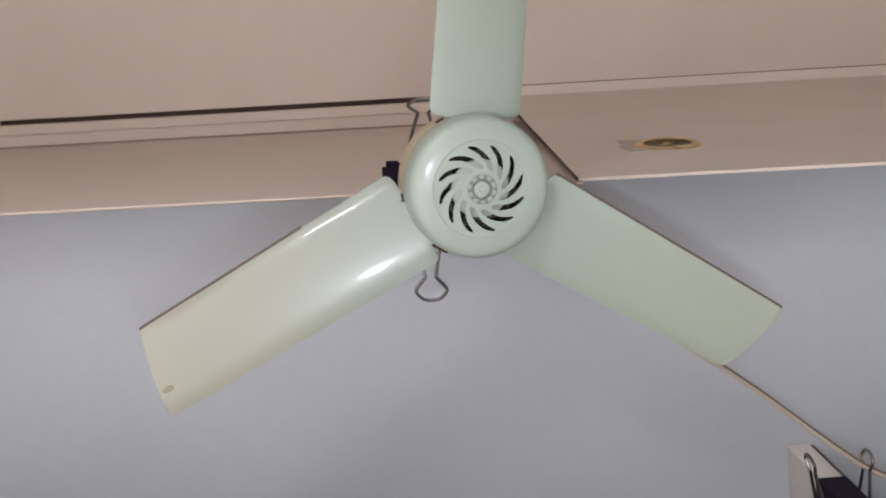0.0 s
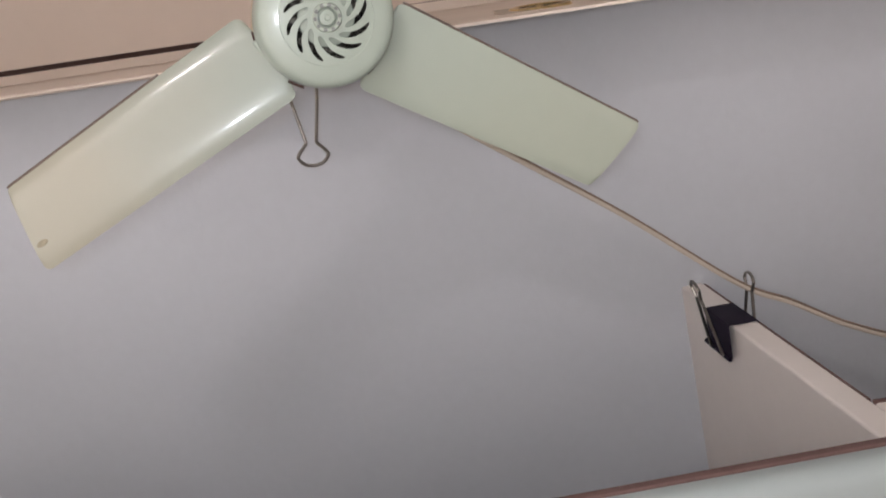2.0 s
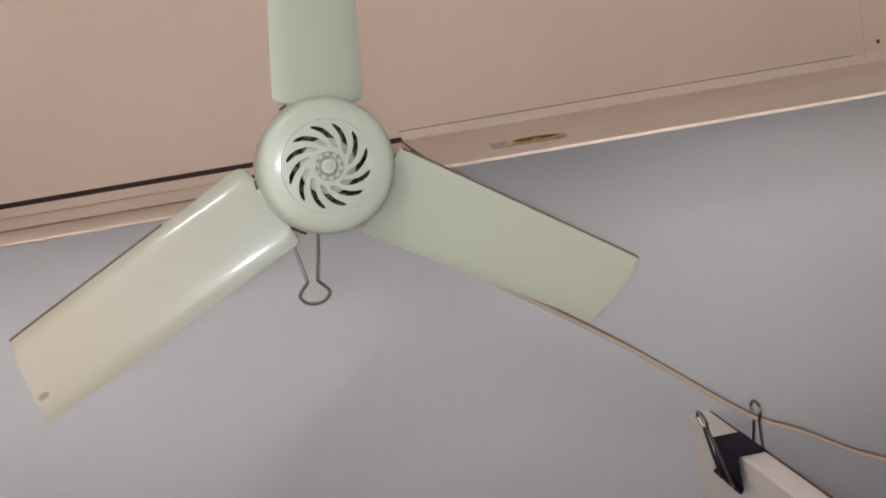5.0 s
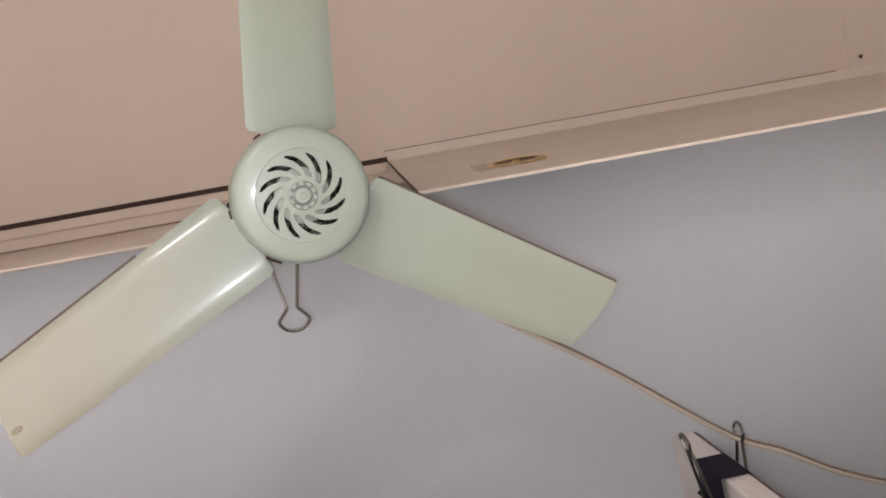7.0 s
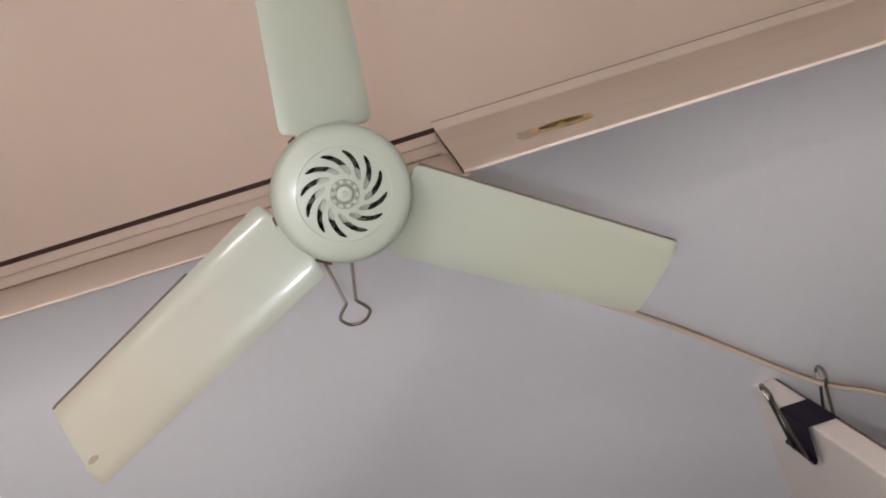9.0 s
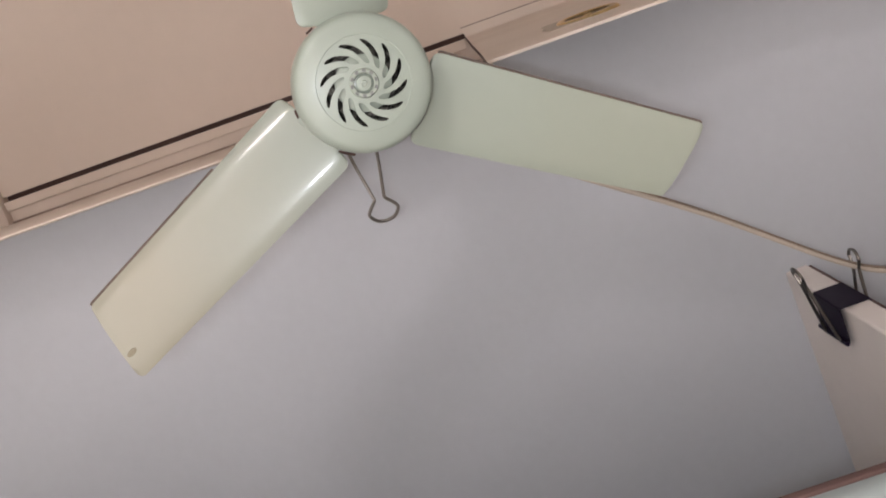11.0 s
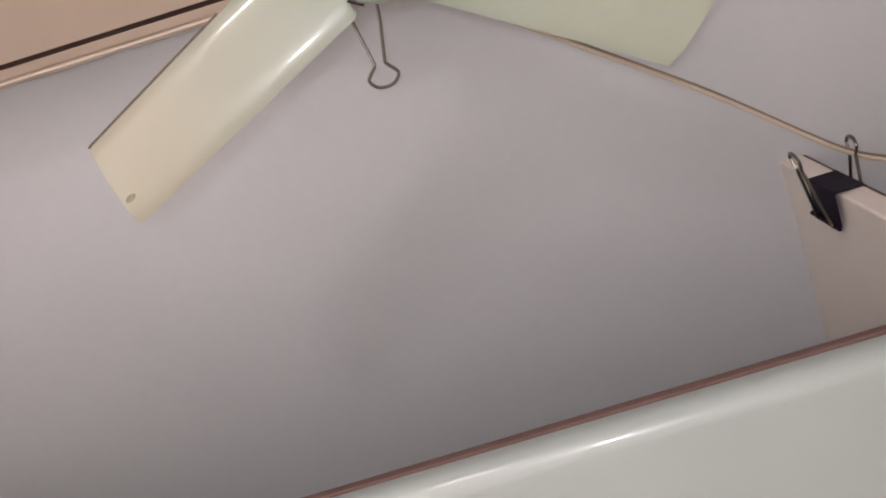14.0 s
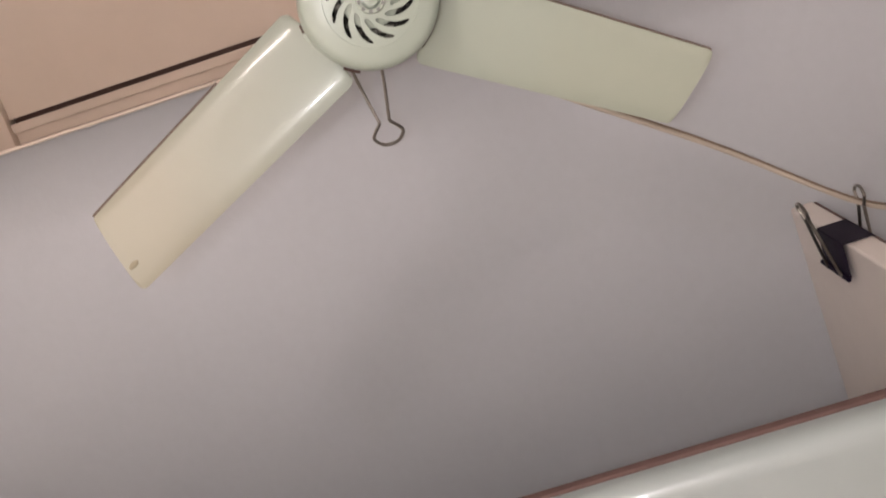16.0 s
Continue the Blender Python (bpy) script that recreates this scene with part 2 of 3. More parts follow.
# ---- the cream cabinet top: back panel in its frame, slot, riser and ledge ----
def cabinet():
    thing = empty("cabinet_recess", pose(0, BACK_Y, 1.40))
    tagged(thing, "cream enamelled recess with panel, dark slot and ledge", "cabinet")
    inv = Matrix.Translation((0, -BACK_Y, -1.40))

    def add(name, bm, mat, label="", smooth=False):
        bm.transform(inv)
        return part(name, bm, mat, thing, label, smooth)

    # back panel, set into its frame
    add("back_panel", box(-0.855, 1.07, BACK_Y, BACK_Y + 0.02, 1.4632, CEILING), MAT["cream"], "glossy cream back panel", False)
    # the slot's shade is put into its near-black colour
    add("slot", box(-0.852, 0.16, BACK_Y + 0.012, BACK_Y + 0.03, 1.445, 1.470), MAT["dark"], "slot under the panel, its shade put in as dark colour")
    add("riser", box(-0.855, 1.07, BACK_Y, BACK_Y + 0.02, 1.40, 1.453, 0.002), MAT["cream"], "low cream riser under the slot")
    add("lip", box(-0.855, 0.1325, BACK_Y - 0.007, BACK_Y - 0.0002, 1.4335, 1.4532, 0.002), MAT["cream"], "rounded lip along the slot")
    add("crease", tube([Vector((-0.855, BACK_Y - 0.002, 1.4095)), Vector((0.133, BACK_Y - 0.002, 1.4095))], 0.0022, 6), MAT["joint"], "brown line at the foot of the riser")
    add("stile", box(-1.4, -0.855, BACK_Y - 0.02, BACK_Y + 0.03, 1.40, CEILING, 0.004), MAT["cream"], "pale upright frame post", True)
    st = add("stile", box(1.07, 1.9, BACK_Y - 0.004, BACK_Y + 0.03, 1.40, CEILING, 0.002), MAT["cream"], "pale upright frame post")
    add("slot", box(0.131, 1.045, BACK_Y - 0.0045, BACK_Y - 0.001, 1.4736, 1.4756), MAT["joint"], "thin dark joint above the plate")
    # ledge: falls a little towards the back
    bm = bmesh.new()
    prof = [(EDGE_Y + 0.002, 1.4440), (EDGE_Y, 1.4455), (EDGE_Y + 0.0006, 1.4468), (EDGE_Y + 0.003, 1.4475), (1.4, 1.4305), (BACK_Y, 1.408), (BACK_Y, 1.403), (1.4, 1.4265)]
    rows = [[bm.verts.new((x, y, z)) for y, z in prof] for x in (-1.4, 0.170)]
    for k in range(len(prof)):
        bm.faces.new((rows[0][k], rows[0][(k + 1) % len(prof)], rows[1][(k + 1) % len(prof)], rows[1][k]))
    bm.faces.new(rows[0])
    bm.faces.new(rows[1])
    add("ledge", bm, MAT["cream"], "cream ledge with a rounded front edge", True)
    # the wedge plate that lies on the ledge
    bm = bmesh.new()
    left = [(0.166, EDGE_Y - 0.0012, 1.4480), (0.166, EDGE_Y - 0.0012, 1.4508), (0.161, 1.15, 1.4495), (0.136, BACK_Y - 0.009, 1.4550), (0.1345, BACK_Y - 0.0075, 1.457), (0.133, BACK_Y - 0.006, 1.4735),
            (0.133, BACK_Y - 0.002, 1.4735), (0.136, BACK_Y - 0.002, 1.452), (0.161, 1.15, 1.4467)]
    right = [(1.9, y, z) for _, y, z in left]
    a, b = [bm.verts.new(p) for p in left], [bm.verts.new(p) for p in right]
    for k in range(len(left)):
        bm.faces.new((a[k], a[(k + 1) % len(left)], b[(k + 1) % len(left)], b[k]))
    bm.faces.new(a)
    bm.faces.new(b)
    edge = tube([Vector((0.1652, EDGE_Y + 0.003, 1.4493)), Vector((0.1605, 1.15, 1.448)), Vector((0.1492, 1.5, 1.4496)), Vector((0.1352, BACK_Y - 0.012, 1.4535))], 0.0016, 6)
    add("plate_edge", edge, MAT["dark"], "dark line along the plate edge")
    plate = add("cover_plate", bm, MAT["cream_plate"], "loose cream cover plate over the ledge")
    return thing


cabinet()


# ---- fan ----
W = Vector((0.215, -0.977, 0.0)).normalized()          # the way that the hub faces
U = Vector((0, 0, 1)).cross(W).normalized()
V = W.cross(U)
HUB_NOSE = Vector((0.0815, 0.731, 1.4738))
FAN_AT = HUB_NOSE - 0.028 * W
FAN = Matrix.Translation(FAN_AT) @ Matrix((U, V, W)).transposed().to_4x4()


def blade_mesh(sign):
    """One cambered blade along +x: a grid with thickness, rounded tip corners and a scooped root."""
    bm = bmesh.new()
    ny = 14
    ends = [0, 0.004, 0.010, 0.018, 0.030, 0.045]
    steps = ends + [0.07 + 0.04 * k for k in range(22)] + [1 - e for e in reversed(ends)]
    nx = len(steps) - 1
    grid = []
    for s in steps:
        row = []
        for j in range(ny + 1):
            q = j / ny * 2 - 1                     # -1: clockwise edge, +1: counterclockwise edge
            half = 0.0365 - 0.0045 * s
            x0 = 0.0455 + 0.0015 * abs(q) ** 2.2
            x1 = BLADE_R + 0.006 * q
            x = x0 + (x1 - x0) * s
            d = max(0.0, (x - (x1 - 0.0045)) / 0.0045)
            half -= 0.0045 * (1 - math.sqrt(max(0.0, 1 - d * d)))
            e = max(0.0, ((x0 + 0.007) - x) / 0.007)
            half -= 0.007 * (1 - math.sqrt(max(0.0, 1 - e * e)))
            y = half * q
            p = radians(BLADE_PITCH - 4 * s)
            camber = 0.0022 * (1 - q ** 6) + 0.0016 * (1 - q * q)
            row.append(Vector((x, y * math.cos(p) - camber * math.sin(p), y * math.sin(p) + camber * math.cos(p) - 0.010)))
        grid.append(row)
    front = [[bm.verts.new(v) for v in row] for row in grid]
    back = [[bm.verts.new(v - Vector((0, 0, 0.0022))) for v in row] for row in grid]
    for g in (front, back):
        for i in range(nx):
            for j in range(ny):
                bm.faces.new((g[i][j], g[i + 1][j], g[i + 1][j + 1], g[i][j + 1]))
    rim = [(0, j) for j in range(ny)] + [(i, ny) for i in range(nx)] + [(nx, j) for j in range(ny, 0, -1)] + [(i, 0) for i in range(nx, 0, -1)]
    for a, b in zip(rim, rim[1:] + rim[:1]):
        bm.faces.new((front[a[0]][a[1]], front[b[0]][b[1]], back[b[0]][b[1]], back[a[0]][a[1]]))
    return bm, grid


BLADE_R, BLADE_PITCH = 0.2625, 15.0
BLADE_ANGLES = (-32.8, -153.6, 83.0)


def grille_mesh():
    """The pierced nose of the hub: a domed disc with twelve curved slots cut through it."""
    bm = bmesh.new()
    n, per, wide = 12, 12, 4
    half, inner, outer = 0.0027, 0.0140, 0.0308
    slot_radii = [inner + d for d in (0.0, 0.0002, 0.0006, 0.0012, 0.0024)]
    slot_radii += [inner + half + (outer - inner - 2 * half) * k / 9 for k in range(1, 9)]
    slot_radii += [outer - d for d in (0.0024, 0.0012, 0.0006, 0.0002, 0.0)]
    radii = [0.0100, 0.0120] + slot_radii + [0.0322, 0.0340]
    cols = n * per

    def at(r, k, drop):
        s = (r - inner) / (outer - inner)
        turn = radians(40) * s + radians(4) * s * s
        over = max(0.0, inner + half - r, r - outer + half)
        cut = max(0.0004, math.sqrt(max(0.0, half * half - over * over))) / r
        pitch, c = 2 * math.pi / n, k % per
        a = -cut + 2 * cut * c / wide if c <= wide else cut + (pitch - 2 * cut) * (c - wide) / (per - wide)
        a += pitch * (k // per) + turn
        return Vector((r * math.cos(a), r * math.sin(a), 0.0245 - 0.8 * r * r - drop))

    layers = []
    for drop in (0.0, 0.0010):
        layers.append([[bm.verts.new(at(r, k, drop)) for k in range(cols)] for r in radii])
    solid = {}
    for i in range(len(radii) - 1):
        for k in range(cols):
            solid[i, k] = not (2 <= i < len(radii) - 3 and k % per < wide)
    for (i, k), s in solid.items():
        if not s:
            continue
        k1 = (k + 1) % cols
        top, low = layers
        bm.faces.new((top[i][k], top[i + 1][k], top[i + 1][k1], top[i][k1]))
        bm.faces.new((low[i][k], low[i][k1], low[i + 1][k1], low[i + 1][k]))
        for (di, dk), (p, q) in {(0, 1): ((i, k1), (i + 1, k1)), (0, -1): ((i, k), (i + 1, k)), (1, 0): ((i + 1, k), (i + 1, k1)), (-1, 0): ((i, k), (i, k1))}.items():
            other = solid.get((i + di, (k + dk) % cols))
            if other is not True:
                bm.faces.new((top[p[0]][p[1]], top[q[0]][q[1]], low[q[0]][q[1]], low[p[0]][p[1]]))
    return bm


def fan():
    thing = empty("mini_fan", FAN)
    tagged(thing, "small mint-white three-blade plastic fan clipped to the cream ledge", "fan")
    # cover ring round the grille
    cover = lathe([(0.0334, 0.0233), (0.0342, 0.0240), (0.037, 0.0237), (0.0405, 0.0232), (0.0440, 0.0225), (0.0468, 0.0214), (0.0487, 0.0196), (0.0499, 0.0168), (0.0505, 0.009), (0.0508, -0.003),
                   (0.0503, -0.006), (0.049, -0.006), (0.048, -0.001), (0.046, 0.010), (0.042, 0.018), (0.0345, 0.0212)], 96)
    part("hub_cover", cover, MAT["hub"], thing, "glossy mint hub cover")
    part("grille", grille_mesh(), MAT["hub"], thing, "pierced nose with curved slots", True)
    ring = lathe([(0.0072, 0.0250), (0.0076, 0.0262), (0.0098, 0.0262), (0.0106, 0.0250), (0.0106, 0.0235), (0.0072, 0.0235), (0.0072, 0.0250)], 48)
    part("collar", ring, MAT["blade"], thing)
    knob = lathe([(0.0, 0.0262), (0.0018, 0.0261), (0.0022, 0.0254), (0.0052, 0.0252), (0.0060, 0.0243), (0.0060, 0.022), (0.0, 0.022)], 40)
    part("nose_button", knob, MAT["hub"], thing)
    notch = bmesh.new()
    for k in range(10):
        a = 2 * math.pi * k / 10
        seg = box(0.0078, 0.0099, -0.0013, 0.0013, 0.0256, 0.02645, 0.0002, 1)
        seg.transform(Matrix.Rotation(a, 4, "Z"))
        me = bpy.data.meshes.new("t")
        seg.to_mesh(me)
        seg.free()
        notch.from_mesh(me)
        bpy.data.meshes.remove(me)
    part("nose_teeth", notch, MAT["grey"], thing, "", False)
    motor = lathe([(0.0, 0.010), (0.019, 0.010), (0.020, 0.007), (0.026, 0.007), (0.028, 0.003), (0.034, 0.003), (0.036, -0.004), (0.0, -0.004)], 48)
    part("motor", motor, MAT["motor"], thing, "dark steel motor behind the slots")
    cap = lathe([(0.0, 0.0215), (0.0190, 0.0212), (0.0205, 0.0200), (0.0205, 0.0185), (0.0, 0.0185)], 40)
    part("inner_cap", cap, MAT["hub"], thing, "pale cap behind the nose")
    body = lathe([(0.0, -0.007), (0.046, -0.007), (0.0495, -0.011), (0.0495, -0.034), (0.047, -0.042), (0.038, -0.052), (0.014, -0.058), (0.0, -0.058)], 72)
    part("motor_housing", body, MAT["body"], thing, "yellowed plastic motor housing")
    stem = lathe([(0.0, -0.058), (0.011, -0.058), (0.011, -0.10), (0.009, -0.128), (0.0, -0.128)], 32)
    part("stem", stem, MAT["body"], thing)
    for n, angle in enumerate(BLADE_ANGLES):
        bm, grid = blade_mesh(1)
        turn = Matrix.Rotation(radians(angle), 4, "Z")
        blade = part("blade", bm, MAT["blade_left" if n == 1 else "blade"], thing, "mint left blade, yellower to the tip, base darkened against lamplight" if n == 1 else "pale mint cambered blade", True, turn)
        # brown line along the edge that lies uppermost, its start set to suit the camera's view
        if n < 2:
            j = -1 if n == 0 else 0
            rows_used = grid[3:-2] if n == 0 else grid[13:-2]
            line = [row[j] + Vector((0, 0.0002 if j else -0.0002, -0.0012)) for row in rows_used]
            part("edge_line", tube(line, 0.0015, 6), MAT["edge_brown"], blade, "brown line along the top edge")
        # dark arcs stand in for shade in the gap between hub and blades
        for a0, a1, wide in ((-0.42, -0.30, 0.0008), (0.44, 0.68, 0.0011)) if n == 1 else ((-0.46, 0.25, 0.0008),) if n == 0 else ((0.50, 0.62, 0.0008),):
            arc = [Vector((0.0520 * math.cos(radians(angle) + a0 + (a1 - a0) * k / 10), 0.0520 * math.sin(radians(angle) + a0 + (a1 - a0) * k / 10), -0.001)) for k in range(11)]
            part("hub_gap_shade", tube(arc, wide, 6), MAT["dark"], thing, "dark arc standing in for the shaded gap at the hub")
        clamp = box(0.044, 0.0515, -0.0145, 0.0145, -0.0125, -0.0045, 0.0012)
        clamp.transform(turn)
        part("blade_holder", clamp, MAT["hub"], thing)
        if n == 1:
            bm2 = bmesh.new()
            bmesh.ops.create_uvsphere(bm2, u_segments=14, v_segments=8, radius=1)
            for v in bm2.verts:
                v.co = Vector((v.co.x * 0.0045, v.co.y * 0.0022, v.co.z * 0.0006))
            c = grid[-5][10]
            bm2.transform(Matrix.Translation(c + Vector((0, 0, 0.0002))) @ Matrix.Rotation(radians(10), 4, "X"))
            part("scuff", bm2, MAT["spot"], blade, "small brown scuff near the tip")
    return thing


fan()


# ---- binder clips ----
def handle_mesh(length, base=0.032, loop=0.0140, neck=0.0055, r=0.0016):
    """Spring-wire handle in x, y: legs apart at the hinge, a neck and a rounded loop at the end."""
    half = [(base * 0.5 + 0.004, 0.0), (base * 0.5, 0.0005), (base * 0.36, length * 0.36), (neck, length * 0.72), (neck * 0.95, length * 0.77),
            (loop * 0.86, length * 0.855), (loop, length * 0.91), (loop * 0.60, length * 0.98)]
    pts = [(-x, y) for x, y in half] + [(0, length)] + list(reversed(half))
    return tube(smooth_path([(x, y, 0) for x, y in pts], 6), r, 8)


def clip_body(width, height, spine, gape):
    """Spring steel body: the spine lies in x (width) and y (spine), the jaws reach down to -height and close to gape."""
    bm = bmesh.new()
    prof = []
    for k in range(9):
        s = k / 8
        prof.append((-gape / 2 - (spine - gape) / 2 * s ** 0.9, -height + height * s))
    prof = [(-gape / 2 - 0.003, -height - 0.0015)] + prof
    prof[-1] = (-spine / 2, -0.0012)
    prof.append((-spine / 2 + 0.0012, 0.0))
    prof += [(-x, y) for x, y in reversed(prof)]
    rows = []
    t = 0.0007
    for x in (-width / 2, -width / 2 + 0.001, 0, width / 2 - 0.001, width / 2):
        rows.append(([bm.verts.new((x, y, z)) for y, z in prof], [bm.verts.new((x, y * (1 - 2 * t / spine), z - (t if abs(z) < 0.002 else 0))) for y, z in prof]))
    for (a, ai), (b, bi) in zip(rows, rows[1:]):
        for k in range(len(prof) - 1):
            bm.faces.new((a[k], a[k + 1], b[k + 1], b[k]))
            bm.faces.new((ai[k], bi[k], bi[k + 1], ai[k + 1]))
        for k in (0, len(prof) - 1):
            bm.faces.new((a[k], b[k], bi[k], ai[k]))
    for a, ai in (rows[0], rows[-1]):
        for k in range(len(prof) - 1):
            bm.faces.new((a[k], a[k + 1], ai[k + 1], ai[k]))
    return bm


def binder_clip(m, label, handles, loop=0.0140, neck=0.0055, width=0.062, height=0.034, spine=0.031, gape=0.0275):
    """handles: side (-1 or 1), swing in degrees from the jaw's own line, length."""
    thing = empty("binder_clip", m)
    tagged(thing, label, "binder clip", group="black binder clips")
    part("clip_body", clip_body(width, height, spine, gape), MAT["clip"], thing, "black enamelled spring body")
    for s, swing, length in handles:
        hm = Matrix.Translation((0, s * (gape / 2 + 0.0035), -height - 0.001)) @ Matrix.Rotation(radians(90 - s * swing), 4, "X")
        part("handle", handle_mesh(length, 0.032, loop, neck), MAT["wire"], thing, "bent nickel wire handle", True, hm)
    for s in (-1, 1):
        for a, b in ((-0.5, -0.34), (-0.2, 0.2), (0.34, 0.5)):
            curl = tube([(width * a, s * (gape / 2 + 0.0025), -height - 0.001), (width * b, s * (gape / 2 + 0.0025), -height - 0.001)], 0.0024, 10)
            part("rolled_lip", curl, MAT["clip"], thing)
    return thing


# ---- partition board with its clip ----
BOARD_TOP = 1.134
BOARD_TURN = 4.5          # degrees by which the boards stand off the wall's normal


def partition(x, y, turn, lean, label):
    """A board with its end let into the grey wall, its top edge at BOARD_TOP."""
    thing = empty("partition_board", pose(x, y, BOARD_TOP, 0, lean, turn))
    tagged(thing, label, "board")
    part("board", box(-0.0100, 0.0135, -0.437, 0.20, -1.12, 0.0, 0.0022), MAT["board"], thing, "pale cream laminated board", False)
    # added dark strip imitates the board's outline against the grey wall
    part("edge_strip", box(0.0137, 0.0160, -0.352, -0.004, -0.03, -0.001), MAT["brown"], thing, "thin dark strip standing in for the outline against the wall", False)
    return thing


partition(0.4005, 1.06, BOARD_TURN, -4.0, "pale cream partition board standing against the grey wall")

side = empty("side_shelf", pose(0.8, 0.665, 0.6))
tagged(side, "pale shelf top with brown back edge beside the partition board", "shelf")
bm = box(0.4445, 1.6, 0.622, 0.706, 0.0, BOARD_TOP - 0.001, 0.003)
bm.transform(Matrix.Translation((-0.8, -0.665, -0.6)))
part("top", bm, MAT["board"], side, "", False)
bm = box(0.4445, 1.6, 0.7063, 0.7085, 1.05, BOARD_TOP + 0.0002)
bm.transform(Matrix.Translation((-0.8, -0.665, -0.6)))
part("back_edge", bm, MAT["brown"], side, "thin brown edging strip", False)

# clip across the board's top edge: its width runs along the board
CLIP = Matrix.Translation((0.4090, 0.942, BOARD_TOP + 0.0025)) @ Matrix.Rotation(radians(90 + BOARD_TURN), 4, "Z")
binder_clip(CLIP, "large black binder clip on the partition board's top edge", [(1, 14.0, 0.076), (-1, 3.0, 0.0735)], loop=0.0108, neck=0.0068)

# clip that holds the fan on the ledge's edge: spine to the front, jaws reaching back over and under the ledge
FCLIP = Matrix.Translation((0.031, 0.905, 1.4515)) @ Matrix.Rotation(radians(90), 4, "X")
binder_clip(FCLIP, "large black binder clip holding the fan on the ledge edge", [(1, 136.0, 0.074), (-1, 86.0, 0.091)], width=0.068, height=0.042, spine=0.040, gape=0.030)


# ---- white front rail ----
rail = empty("white_rail", pose(0.1, 0.6, 0.5915, 0, -2.1, 0))
tagged(rail, "white glossy panel with rounded top and brown edging", "panel")
bm = bmesh.new()
R = 0.016
prof = [(0.606, 1.145)] + [(0.590 + 0.012 - 0.002 - R * math.sin(a) * 0.9, 1.145 - R + R * math.cos(a)) for a in [radians(9 * k) for k in range(11)]] + [(0.580, 0.0), (0.606, 0.0)]
rows = [[bm.verts.new((x - 0.1, y - 0.6, z - 0.6)) for y, z in prof] for x in (-2.0, 2.0)]
for k in range(len(prof)):
    bm.faces.new((rows[0][k], rows[0][(k + 1) % len(prof)], rows[1][(k + 1) % len(prof)], rows[1][k]))
bm.faces.new(rows[0])
bm.faces.new(rows[1])
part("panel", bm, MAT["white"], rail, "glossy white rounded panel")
bm = box(-2.0, 2.0, 0.6065, 0.6145, 1.10, 1.1475, 0.001)
bm.transform(Matrix.Translation((-0.1, -0.6, -0.6)))
part("edging", bm, MAT["brown"], rail, "glossy brown edging strip", False)


# ---- cable ----
def cable():
    thing = empty("fan_cable", Matrix.Translation((0.42, 0.945, 1.17)))
    tagged(thing, "flat cream twin cable from fan through clip handle", "cable")
    base = Vector((0.42, 0.945, 1.17))
    pts = [(0.075, 0.815, 1.462), (0.13, 0.86, 1.397), (0.20, 0.90, 1.339), (0.31, 0.925, 1.256), (0.418, 0.942, 1.1670), (0.47, 0.943, 1.139), (0.53, 0.94, 1.105), (0.60, 0.93, 1.084), (0.75, 0.90, 1.076), (1.0, 0.86, 1.09)]
    path = smooth_path([Vector(p) - base for p in pts], 10)
    a = tube([p + Vector((0, 0, 0.0021)) for p in path], 0.0015, 8)
    b = tube([p + Vector((0, -0.0009, -0.0012)) for p in path], 0.0022, 8)
    part("wire", a, MAT["cable_dark"], thing, "tan upper core")
    part("wire", b, MAT["cable"], thing, "cream lower core")


cable()


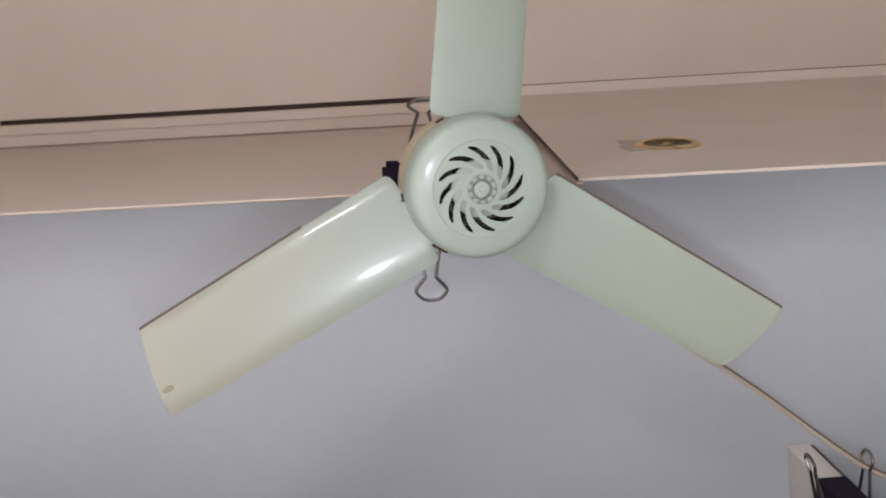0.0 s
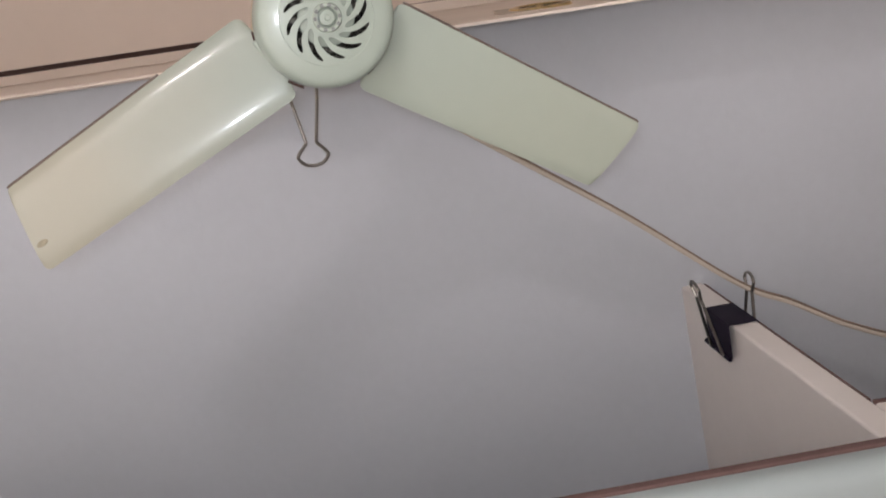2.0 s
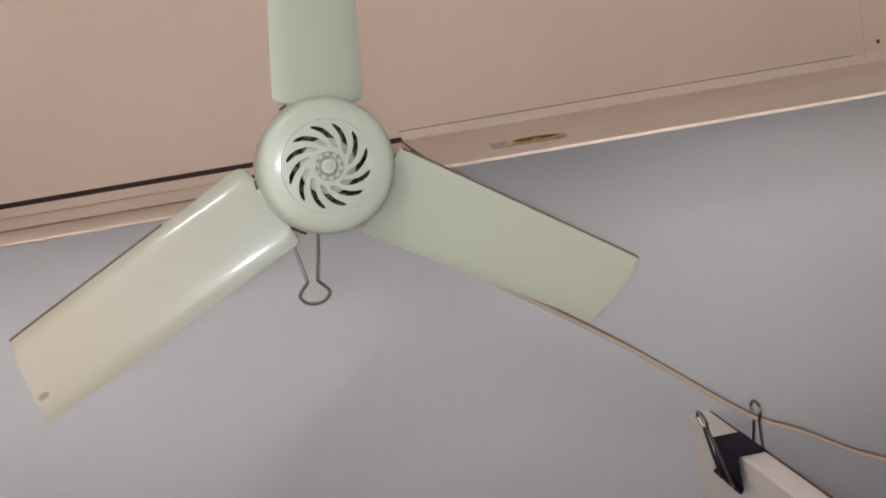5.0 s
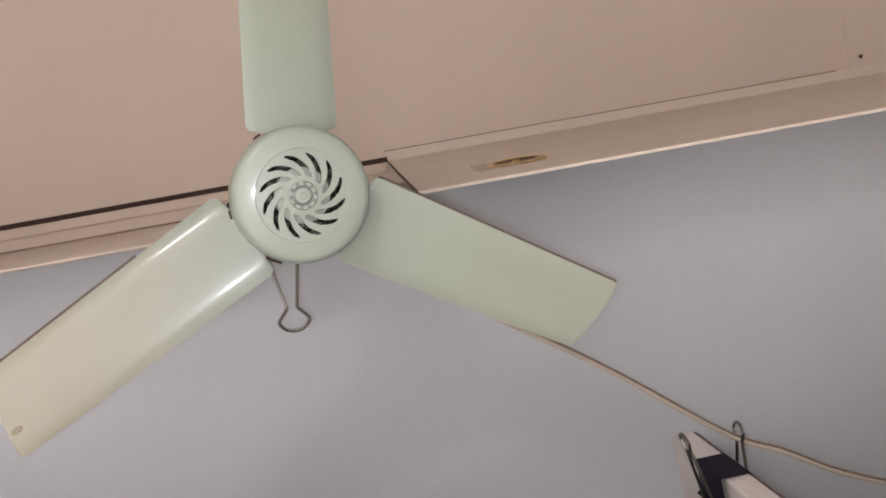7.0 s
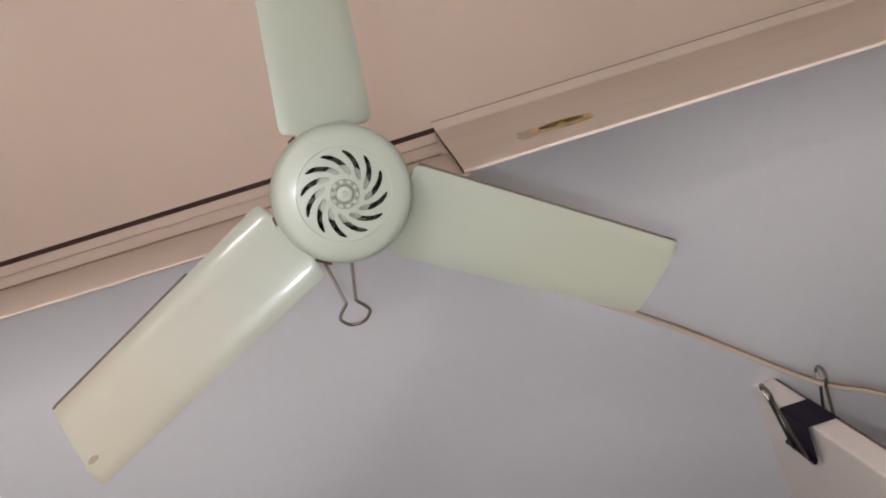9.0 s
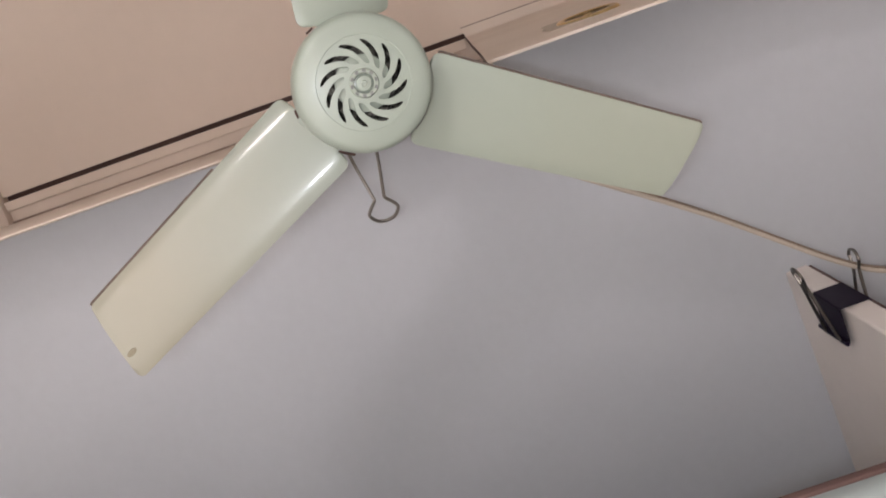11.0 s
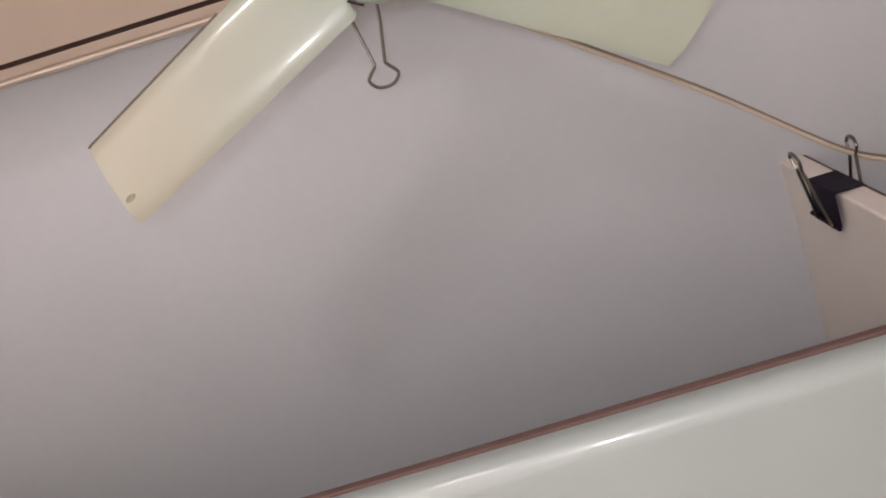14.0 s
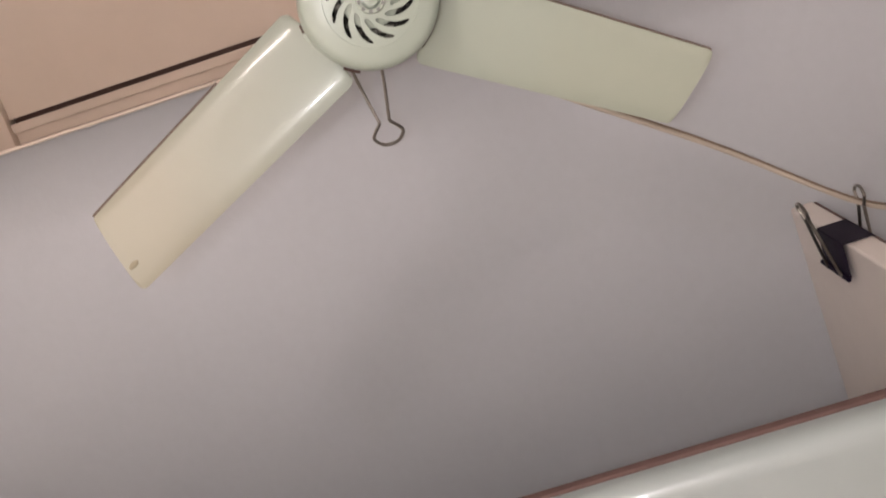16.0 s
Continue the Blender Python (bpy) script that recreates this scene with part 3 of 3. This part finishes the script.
# ---- brass grommet in the cover plate ----
def grommet():
    z = 1.4498
    thing = empty("grommet", pose(0.281, 1.125, z + 0.0018, 3.0, 0, 0) @ Matrix.Scale(1.1, 4))
    tagged(thing, "worn brass ring with torn foil on the cover plate", "grommet")
    ring = lathe([(0.023, -0.004), (0.023, 0.0016), (0.025, 0.0024), (0.030, 0.002), (0.032, 0.0), (0.032, -0.004)], 48)
    part("ring", ring, MAT["brass"], thing, "worn brass ring")
    cup = lathe([(0.023, 0.001), (0.021, -0.0005), (0.0, -0.001)], 40)
    part("cup", cup, MAT["hole_shade"], thing, "shallow brass cup coloured dark for the hole's shade")
    # added dome stands in for the glint inside the hole
    glint_dome = lathe([(0.0, 0.0022), (0.003, 0.0018), (0.005, 0.0), (0.005, -0.001), (0.0, -0.001)], 20)
    part("glint_dome", glint_dome, MAT["brass"], thing, "small brass dome standing in for the hole's glint")
    foil = prism([(-0.044, 0.036), (-0.042, 0.012), (-0.046, -0.002), (-0.041, -0.018), (-0.043, -0.034), (-0.020, -0.030), (0.0, -0.0325), (0.0, -0.024), (-0.0185, -0.016),
                  (-0.024, 0.0), (-0.0185, 0.016), (0.0, 0.024), (0.0, 0.0325), (-0.02, 0.034)], 0.001)
    part("foil", foil, MAT["foil"], thing, "torn strip of foil", False)


grommet()

# screw in the frame post
screw = lathe([(0.0, 0.0025), (0.003, 0.002), (0.0042, 0.0), (0.0, 0.0)], 20)
screw.transform(Matrix.Rotation(radians(90), 4, "X"))
s_ob = link("screw", screw, MAT["dark"], None, "", True, None)
s_ob.location = (1.097, BACK_Y - 0.004, 1.494)
tagged(s_ob, "small dark screw head in the frame post", "screw")

# added unseen strip lamps: one hangs on two cords, one on the ceiling, one on the floor
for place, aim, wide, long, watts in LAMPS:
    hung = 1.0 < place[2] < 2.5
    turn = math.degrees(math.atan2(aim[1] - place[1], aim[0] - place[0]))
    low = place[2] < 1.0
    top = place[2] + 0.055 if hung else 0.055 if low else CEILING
    lamp = empty("added_strip_lamp", pose(place[0], place[1], top, 0, 0, turn))
    tagged(lamp, "unseen strip lamp on two cords, added for upper-left light" if hung else "unseen floor strip lamp, added for fill off the wall" if low else "unseen ceiling strip lamp, added for fill off the wall", "lamp", group="strip lamps")
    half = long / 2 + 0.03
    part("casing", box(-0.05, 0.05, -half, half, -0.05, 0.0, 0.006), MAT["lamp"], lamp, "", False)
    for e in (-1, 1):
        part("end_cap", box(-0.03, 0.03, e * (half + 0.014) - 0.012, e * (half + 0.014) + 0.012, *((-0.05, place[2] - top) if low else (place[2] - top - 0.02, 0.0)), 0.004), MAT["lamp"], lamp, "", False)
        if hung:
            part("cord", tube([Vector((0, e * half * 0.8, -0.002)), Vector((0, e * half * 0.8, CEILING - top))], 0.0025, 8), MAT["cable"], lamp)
